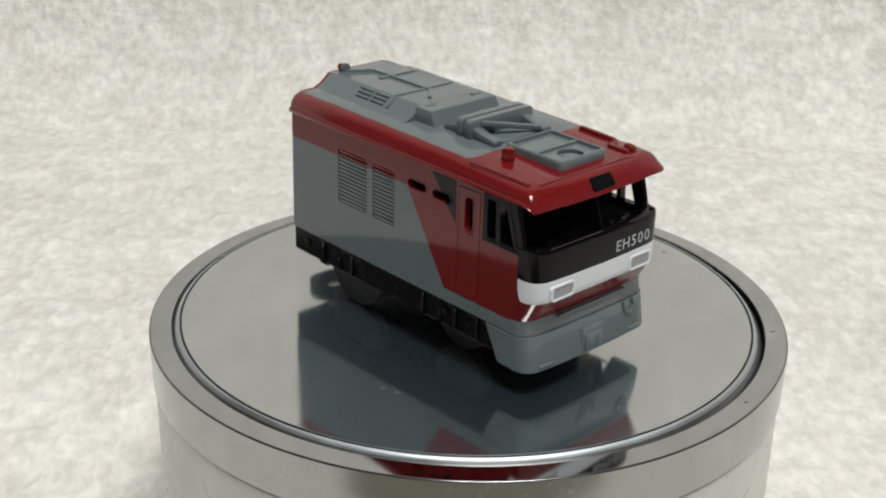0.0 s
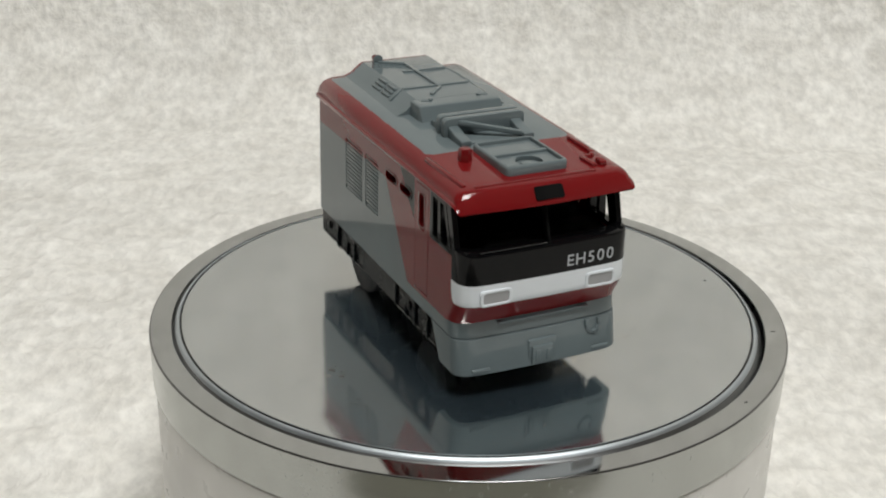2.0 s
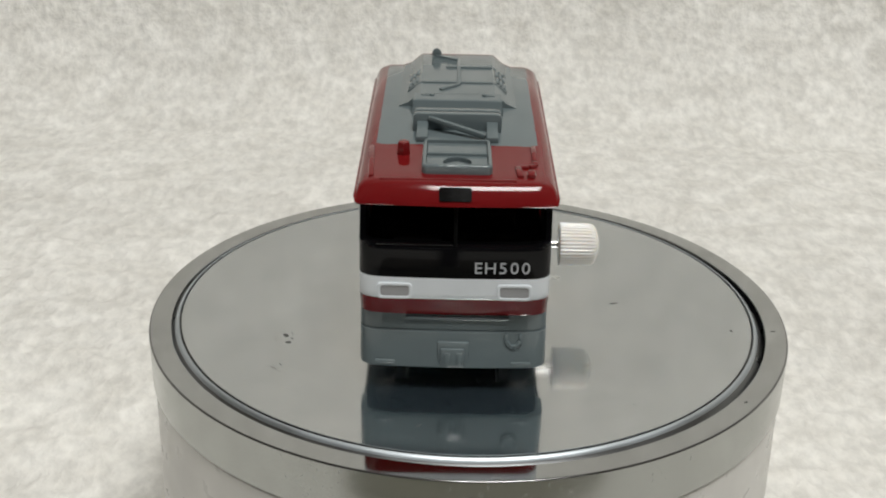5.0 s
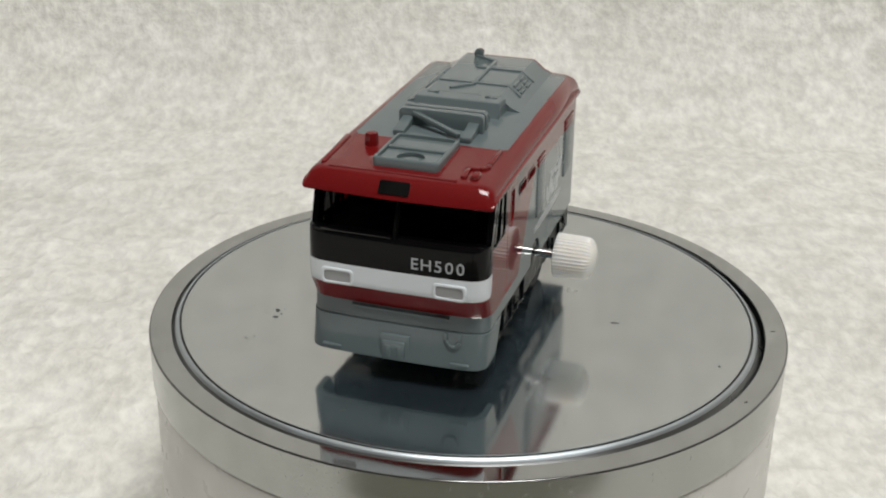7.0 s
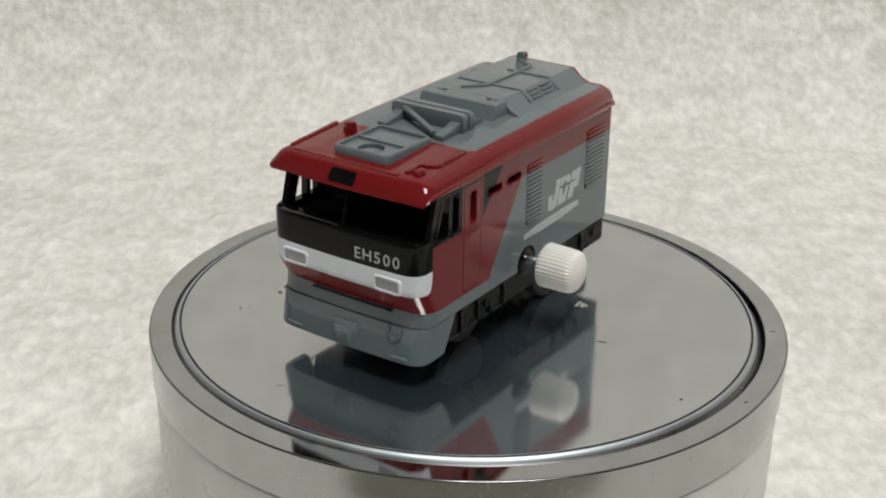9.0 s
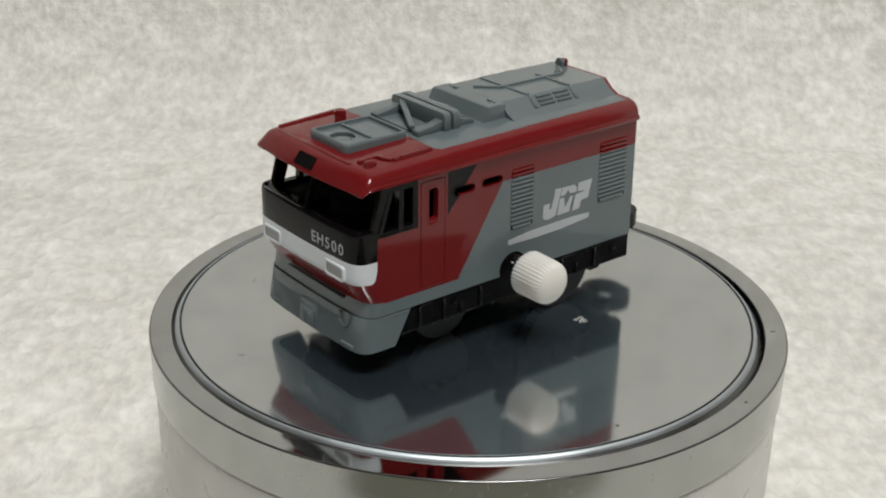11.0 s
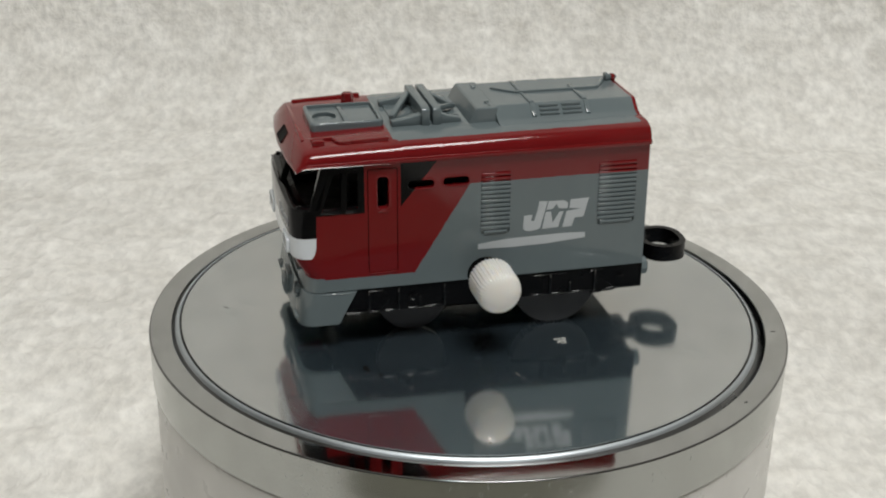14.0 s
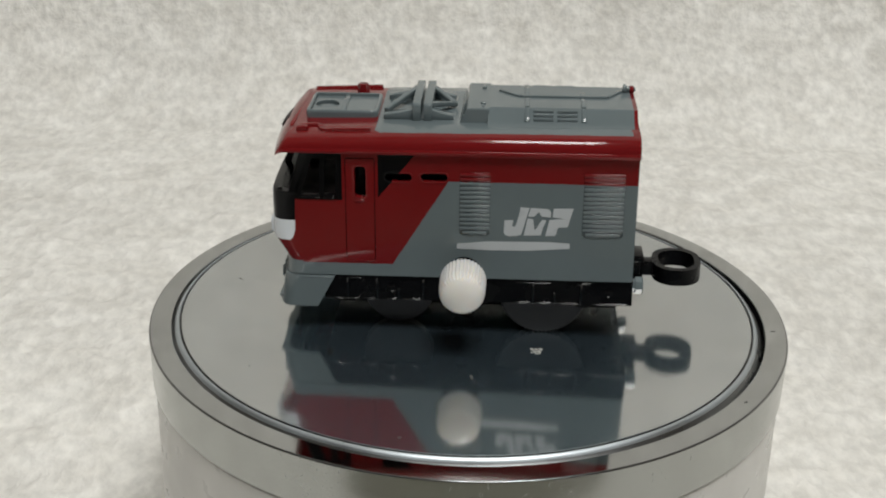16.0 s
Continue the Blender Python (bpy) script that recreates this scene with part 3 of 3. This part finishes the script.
    hatch = loft(bmesh.new(), [level(33.2, 0.0, 0.9), level(34.95, 0.0, 0.9), level(35.2, 0.05, 0.85), level(35.38, 0.17, 0.75), level(35.45, 0.35, 0.6),
                               level(35.45, 0.52, 0.45), level(35.38, 0.62, 0.4), level(34.3, 0.72, 0.35)])
    dish = [(23.3 + 1.95 * math.cos(2 * math.pi * i / 32), 2.1 * math.sin(2 * math.pi * i / 32)) for i in range(32)]
    plate(hatch, rounded(20.35, 0, 10.22, 8.82, 0.3, 5), [dish], 34.4, 34.92, "z")
    box(hatch, 19.85, 20.75, -4.5, 4.5, 34.6, 35.35, 0.2)
    hob = part("roof_hatch", hatch, M_GREY, top, "grey oblong hatch with a raised rim", angle=40)
    part("round_eye", lathe(bmesh.new(), [(0.3, 34.75), (0.9, 34.72), (1.25, 34.6), (1.35, 34.3)], 28, "z", (23.3, 0, 0)), M_GREY, hob)
    part("stub_post", lathe(bmesh.new(), [(1.12, 33.4), (1.0, 35.9), (0.88, 36.15), (0.45, 36.2)], 6, "z", (18.2, -8.0, 0)), M_RED, top, "short red post")
    part("roof_rail", bar(bmesh.new(), (15.3, -12.9, 34.1), (27.0, -12.4, 33.7), 0.9, 0.9, 0.3), M_RED, top)
    rail = bmesh.new()
    pts = [(15.0, 11.5, 34.35), (21.0, 11.5, 34.2), (22.3, 11.6, 34.1), (23.1, 10.6, 34.1), (23.3, 8.8, 34.1)]
    for p, q in zip(pts, pts[1:]):
        bar(rail, p, q, 0.8, 0.85, 0.25)
    part("roof_rail", rail, M_RED, top)
    part("front_lip", bar(bmesh.new(), (27.75, -11.2, 33.74), (28.0, 8.6, 33.84), 0.7, 0.6, 0.22), M_RED, top)
    part("rail_foot", bar(bmesh.new(), (23.3, 8.9, 34.1), (26.9, 9.2, 33.95), 1.0, 1.0, 0.3), M_RED, top)
    part("hook", bar(bmesh.new(), (24.9, 10.9, 34.2), (26.9, 10.7, 34.0), 1.3, 1.3, 0.45), M_RED, top)


def front(loco):
    band = part("black_nose_band", nose([(19.85, 0.0, 27.1), (24.2, 0.0, 26.95), (24.55, -0.12, 26.9), (24.7, -0.5, 26.9), (24.7, -1.6, 26.9)]), M_BLACK, loco, "glossy black band below the windscreen")
    for i, char in enumerate("EH500"):
        txt = bpy.data.curves.new("scratch", "FONT")
        txt.body, txt.size, txt.extrude, txt.offset, txt.align_x, txt.align_y = char, 2.55 * MM, 0.03 * MM, 0.012 * MM, "CENTER", "CENTER"
        tmp = new("scratch", txt)
        bpy.context.view_layer.update()
        me = bpy.data.meshes.new_from_object(tmp.evaluated_get(bpy.context.evaluated_depsgraph_get()))
        bpy.data.objects.remove(tmp)
        me.materials.clear()
        me.materials.append(M_TEXT)
        y = 6.85 + (-3.5, -1.72, 0.12, 1.78, 3.45)[i]
        x = 31.35 - 0.1 * y / 6 if y < 6 else 31.25 - 0.2 * (y - 6) / 4.5
        character = new("number_character", me)
        character.parent = band
        turn = pose(0, 0, 0, 0, 0, -1.0 if y < 6 else -2.5)
        character.matrix_local = Matrix.Translation(((x + 0.03) * MM, y * MM, 21.5 * MM)) @ turn.inverted() @ Matrix(((0, 0, 1, 0), (1, 0, 0, 0), (0, 1, 0, 0), (0, 0, 0, 1))) @ Matrix.Diagonal((1.03, 1, 1, 1))
        tagged(character, "silver printed character")
    white = part("white_nose_band", nose([(16.4, -0.15, 27.95), (16.85, 0.02, 27.55), (17.4, 0.02, 27.35), (18.3, 0.02, 27.15), (19.85, 0.02, 27.1)]), M_WHITE, loco, "white stripe round the nose")
    for s in (1, -1):
        bm = plate(bmesh.new(), rounded(8.75 * s, 17.75, 5.1, 2.5, 0.6), [rounded(8.75 * s, 17.75, 4.2, 1.7, 0.45)], 30.7, 31.48, "x", 0.1)
        lamp = part("headlight", bm, M_WHITE, white, "white oblong headlight surround")
        part("lens", plate(bmesh.new(), rounded(8.75 * s, 17.75, 4.3, 1.8, 0.45), [], 30.6, 31.33, "x"), M_LENS, lamp, "pale grey lens")
    part("lower_nose", nose([(12.85, -2.2, 26.0), (13.2, -2.05, 26.05), (15.6, -0.62, 27.2), (16.4, -0.15, 27.95)]), M_RED, loco, "red lower nose sloping inwards")
    part("buffer_beam", nose([(10.45, -1.95, 26.0), (12.85, -2.22, 25.95)]), M_GREY, loco, "grey beam below the nose")
    part("step_ledge", box(bmesh.new(), 28.6, 29.7, -7.2, 8.2, 12.2, 12.6, 0.14), M_GREY, loco)
    skirt = nose([(4.7, -0.75, 23.9), (5.0, -0.7, 23.7), (10.3, -1.6, 20.9)])
    sk = part("skirt", skirt, M_GREY, loco, "grey front skirt")
    for s in (1, -1):
        part("skirt_edge", box(bmesh.new(), 21.3, 26.4, *sorted((13.6 * s, 14.12 * s)), 9.85, 10.2, 0.14, 3), M_GREY, sk)
    box1 = bmesh.new()
    box(box1, 29.4, 30.55, -2.35, 2.35, 4.9, 8.9, 0.2)
    box(box1, 30.3, 31.0, -1.9, 1.7, 4.9, 8.0, 0.3)
    part("coupler_box", box1, M_GREY, sk)
    for s in (1, -1):
        part("coupler_pin", box(bmesh.new(), 30.8, 31.15, 0.9 * s - 0.45, 0.9 * s + 0.45, 5.4, 7.4, 0.15), M_GREY, sk)
        part("foot_step", box(bmesh.new(), 29.4, 30.55, 10.2 * s - 1.5, 10.2 * s + 1.5, 5.15, 5.75, 0.2), M_GREY, sk)
    hook = bmesh.new()
    pts = [(29.75, 7.9, 10.2), (29.85, 7.9, 9.1), (29.95, 8.4, 8.3), (30.0, 9.0, 8.1), (29.95, 9.6, 8.3), (29.85, 10.1, 9.1), (29.75, 10.1, 10.2)]
    for p, q in zip(pts, pts[1:]):
        bar(hook, p, q, 0.55, 0.6, 0.1)
    part("hose_hook", hook, M_GREY, sk)
    # one post at each corner and one in the middle, open between them
    part("centre_post", bar(bmesh.new(), (30.4, 0.0, 24.4), (27.8, 0.0, 31.8), 0.55, 1.1, 0.2), M_INSIDE, band)
    for s in (1, -1):
        tri = plate(bmesh.new(), [(26.5, 24.4), (28.0, 24.4), (26.0, 31.7), (24.3, 31.7)], [], W * s, (W - 0.9) * s, "y")
        part("corner_post", tri, M_BLACK, band)
        part("corner_knob", box(bmesh.new(), 29.2, 29.9, 12.9 * s - 0.35, 12.9 * s + 0.35, 24.5, 25.0, 0.12), M_BLACK, band)
    # bead added along the band's top edge to carry its glint
    part("edge_bead", bar(bmesh.new(), (30.75, -11.5, 24.95), (30.85, -0.4, 24.95), 0.32, 0.32, 0.12), M_GLOSS_EDGE, band, "thin glossy black bead added to catch the band's edge glint")


def underside(loco):
    inner = bmesh.new()
    box(inner, -26.0, 15.5, -12.3, 12.3, 15.0, 31.5)
    box(inner, 15.5, 29.0, -12.7, 12.7, 14.5, 23.4)
    box(inner, 24.5, 28.2, -9.0, -2.0, 23.4, 24.6, 0.2)
    box(inner, 18.0, 21.0, 3.0, 9.0, 23.4, 26.2, 0.3)
    part("inner_block", inner, M_INSIDE, loco, "black clockwork housing inside")
    part("clockwork_plate", box(bmesh.new(), 15.6, 16.2, 0.4, 1.7, 23.5, 29.5, 0.15), M_ROD, loco, "small bright steel plate inside the cab")
    part("rear_panel", plate(bmesh.new(), [(-13.9, 10.5), (13.9, 10.5), (13.9, 31.6), (-13.9, 31.6)], [], -27.02, -25.9, "x"), LIVERY, loco, "red and grey end wall")
    chassis = part("chassis", box(bmesh.new(), -26.3, 23.5, -12.5, 12.5, 8.2, 10.45), M_BODYBLACK, loco, "black plastic underframe")
    for s in (1, -1):
        side = [(-27.2, 6.1), (-20.5, 6.1), (-20.2, 5.6), (-18.2, 5.6), (-18.0, 6.1), (20.5, 6.1), (21.4, 6.4), (23.0, 10.45), (-27.2, 10.45)]
        part("side_frame", plate(bmesh.new(), side, [], 13.6 * s, 12.55 * s, "y"), M_BODYBLACK, chassis)
    part("end_beam", box(bmesh.new(), -27.2, -26.25, -12.5, 12.5, 6.1, 10.4), M_BODYBLACK, chassis)
    # gear case hung low and unseen belly blocks added to shut out light beneath
    part("gear_case", box(bmesh.new(), -25.4, 22.4, -7.0, 7.0, 2.3, 8.3, 0.4), M_BODYBLACK, chassis)
    for x0, x1 in ((16.9, 23.0), (-5.6, 4.9), (-26.2, -20.3)):
        part("belly_block", box(bmesh.new(), x0, x1, -12.2, 12.2, 5.5, 8.3, 0.3), M_BODYBLACK, chassis)
    for s in (1, -1):
        for x in (-18.9, -14.6, -11.2, 6.6, 10.6, 14.1, 18.9):
            ys = sorted((13.55 * s, 14.05 * s))
            part("rib", box(bmesh.new(), x - 0.22, x + 0.22, ys[0], ys[1], 6.15, 8.4 if x in (-14.6, 10.6) else 10.0, 0.18, 3), M_GLOSS_EDGE, chassis)
        for x0, x1, z in ((19.5, 22.6, 6.2), (17.1, 18.6, 6.2), (14.5, 16.4, 6.25), (10.9, 12.6, 6.3), (7.0, 9.9, 6.3), (-10.8, -8.2, 6.3), (-14.2, -11.6, 6.3), (-18.5, -15.0, 6.3), (-26.6, -20.9, 6.3),
                          (16.6, 18.9, 9.9), (-14.0, -8.4, 9.9), (-20.4, -18.2, 9.9)):
            part("ledge", box(bmesh.new(), x0, x1, *sorted((13.5 * s, 13.85 * s)), z - 0.16, z + 0.16, 0.13, 3), M_GLOSS_EDGE, chassis)
        for x in (-23.4, 11.7):
            part("axle_cap", lathe(bmesh.new(), [(0.7, 13.5 * s), (0.7, 13.85 * s), (0.4, 14.0 * s)], 12, "y", (x, 0, 8.3)), M_BODYBLACK, chassis)
    part("knob_boss", lathe(bmesh.new(), [(2.6, 12.6), (2.6, 13.7), (2.2, 13.9), (0.9, 13.9)], 28, "y", (0, 0, 11.3)), M_BODYBLACK, chassis)
    for x, r, z, y0, y1, teeth in ((10.9, 5.8, 5.945, 7.4, 9.3, 0), (-12.9, 7.2, 6.93, 9.2, 11.5, 62)):
        for s in (1, -1):
            prof = [(r * 0.25, y1 - 0.1), (r * 0.3, y1), (r * 0.6, y1 - 0.03), (r - 0.15, y1), (r, y1 - 0.15), (r, y0 + 0.1), (r - 0.2, y0), (1.0, y0)]
            bm = lathe(bmesh.new(), [(q, h * s) for q, h in prof], 216, "y", (x, 0, z), teeth, 0.34)
            part("wheel", bm, M_WHEEL, loco, "black plastic wheel with a toothed tread" if teeth else "smooth black plastic wheel")
    # coupling ring behind
    cp = plate(bmesh.new(), rounded(-35.4, 1.4, 8.0, 9.6, 3.7, 8), [rounded(-35.4, 1.4, 6.0, 7.5, 2.8, 8)], 6.5, 9.3, "z")
    box(cp, -32.2, -29.2, 0.2, 2.6, 6.6, 9.2, 0.3)
    box(cp, -29.8, -27.0, -1.2, 3.6, 9.4, 10.6, 0.3)
    box(cp, -29.8, -27.0, -1.2, 3.6, 5.6, 6.9, 0.3)
    box(cp, -29.3, -27.0, -0.6, 3.0, 6.6, 9.6, 0.2)
    part("coupling_ring", cp, M_BODYBLACK, loco, "black plastic coupling ring")
    for s in (1, -1):
        part("buffer", lathe(bmesh.new(), [(1.2, -27.0), (1.2, -27.7), (1.55, -27.8), (1.55, -28.9), (1.25, -29.1)], 8, "x", (0, 10.5 * s, 8.4)), M_GREY, loco, "small grey buffer stub")
    # winding knob on its rod
    knob = lathe(bmesh.new(), [(1.2, 17.6), (3.3, 17.6), (3.68, 17.7), (3.72, 18.0), (3.68, 19.0), (3.62, 22.3), (3.55, 22.9), (3.35, 23.4), (2.9, 23.8), (2.2, 24.15), (1.3, 24.4), (0.5, 24.45)], 288, "y", (0, 0, 11.9), 36, 0.24, rows=(1, 2, 3, 4, 5, 6, 7))
    part("winding_knob", knob, M_KNOB, loco, "milky white ribbed winding knob", angle=50)
    part("knob_rod", lathe(bmesh.new(), [(0.75, 10.0), (0.75, 18.0)], 20, "y", (0, 0, 11.9)), M_ROD, loco, "bright steel rod")


def locomotive():
    loco = new("toy_locomotive")
    tagged(loco, "glossy red and grey clockwork toy locomotive on the steel plate", "toy train")
    for s in (1, -1):
        side_panel(loco, s)
    roof(loco)
    front(loco)
    underside(loco)
    return loco


room()
ceiling_light()
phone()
fleece()
plate_disc = turntable()
loco = locomotive()


def heading(t):
    return -46.573 - 8.4864 * t + 0.377 * (t / 8 - 1) ** 2 + 0.4985 * (t / 8 - 1) ** 4


def motions():
    times = [i * 1.0 for i in range(17)]
    walk(plate_disc, [(t, pose(0, 0, -FLOOR_Z, 0, 0, heading(t))) for t in times])
    walk(loco, [(t, pose(0, 0, 0, 0, 0, heading(t)) @ pose(0, -0.002313, 0, 0, 0.753, 0)) for t in times])


motions()
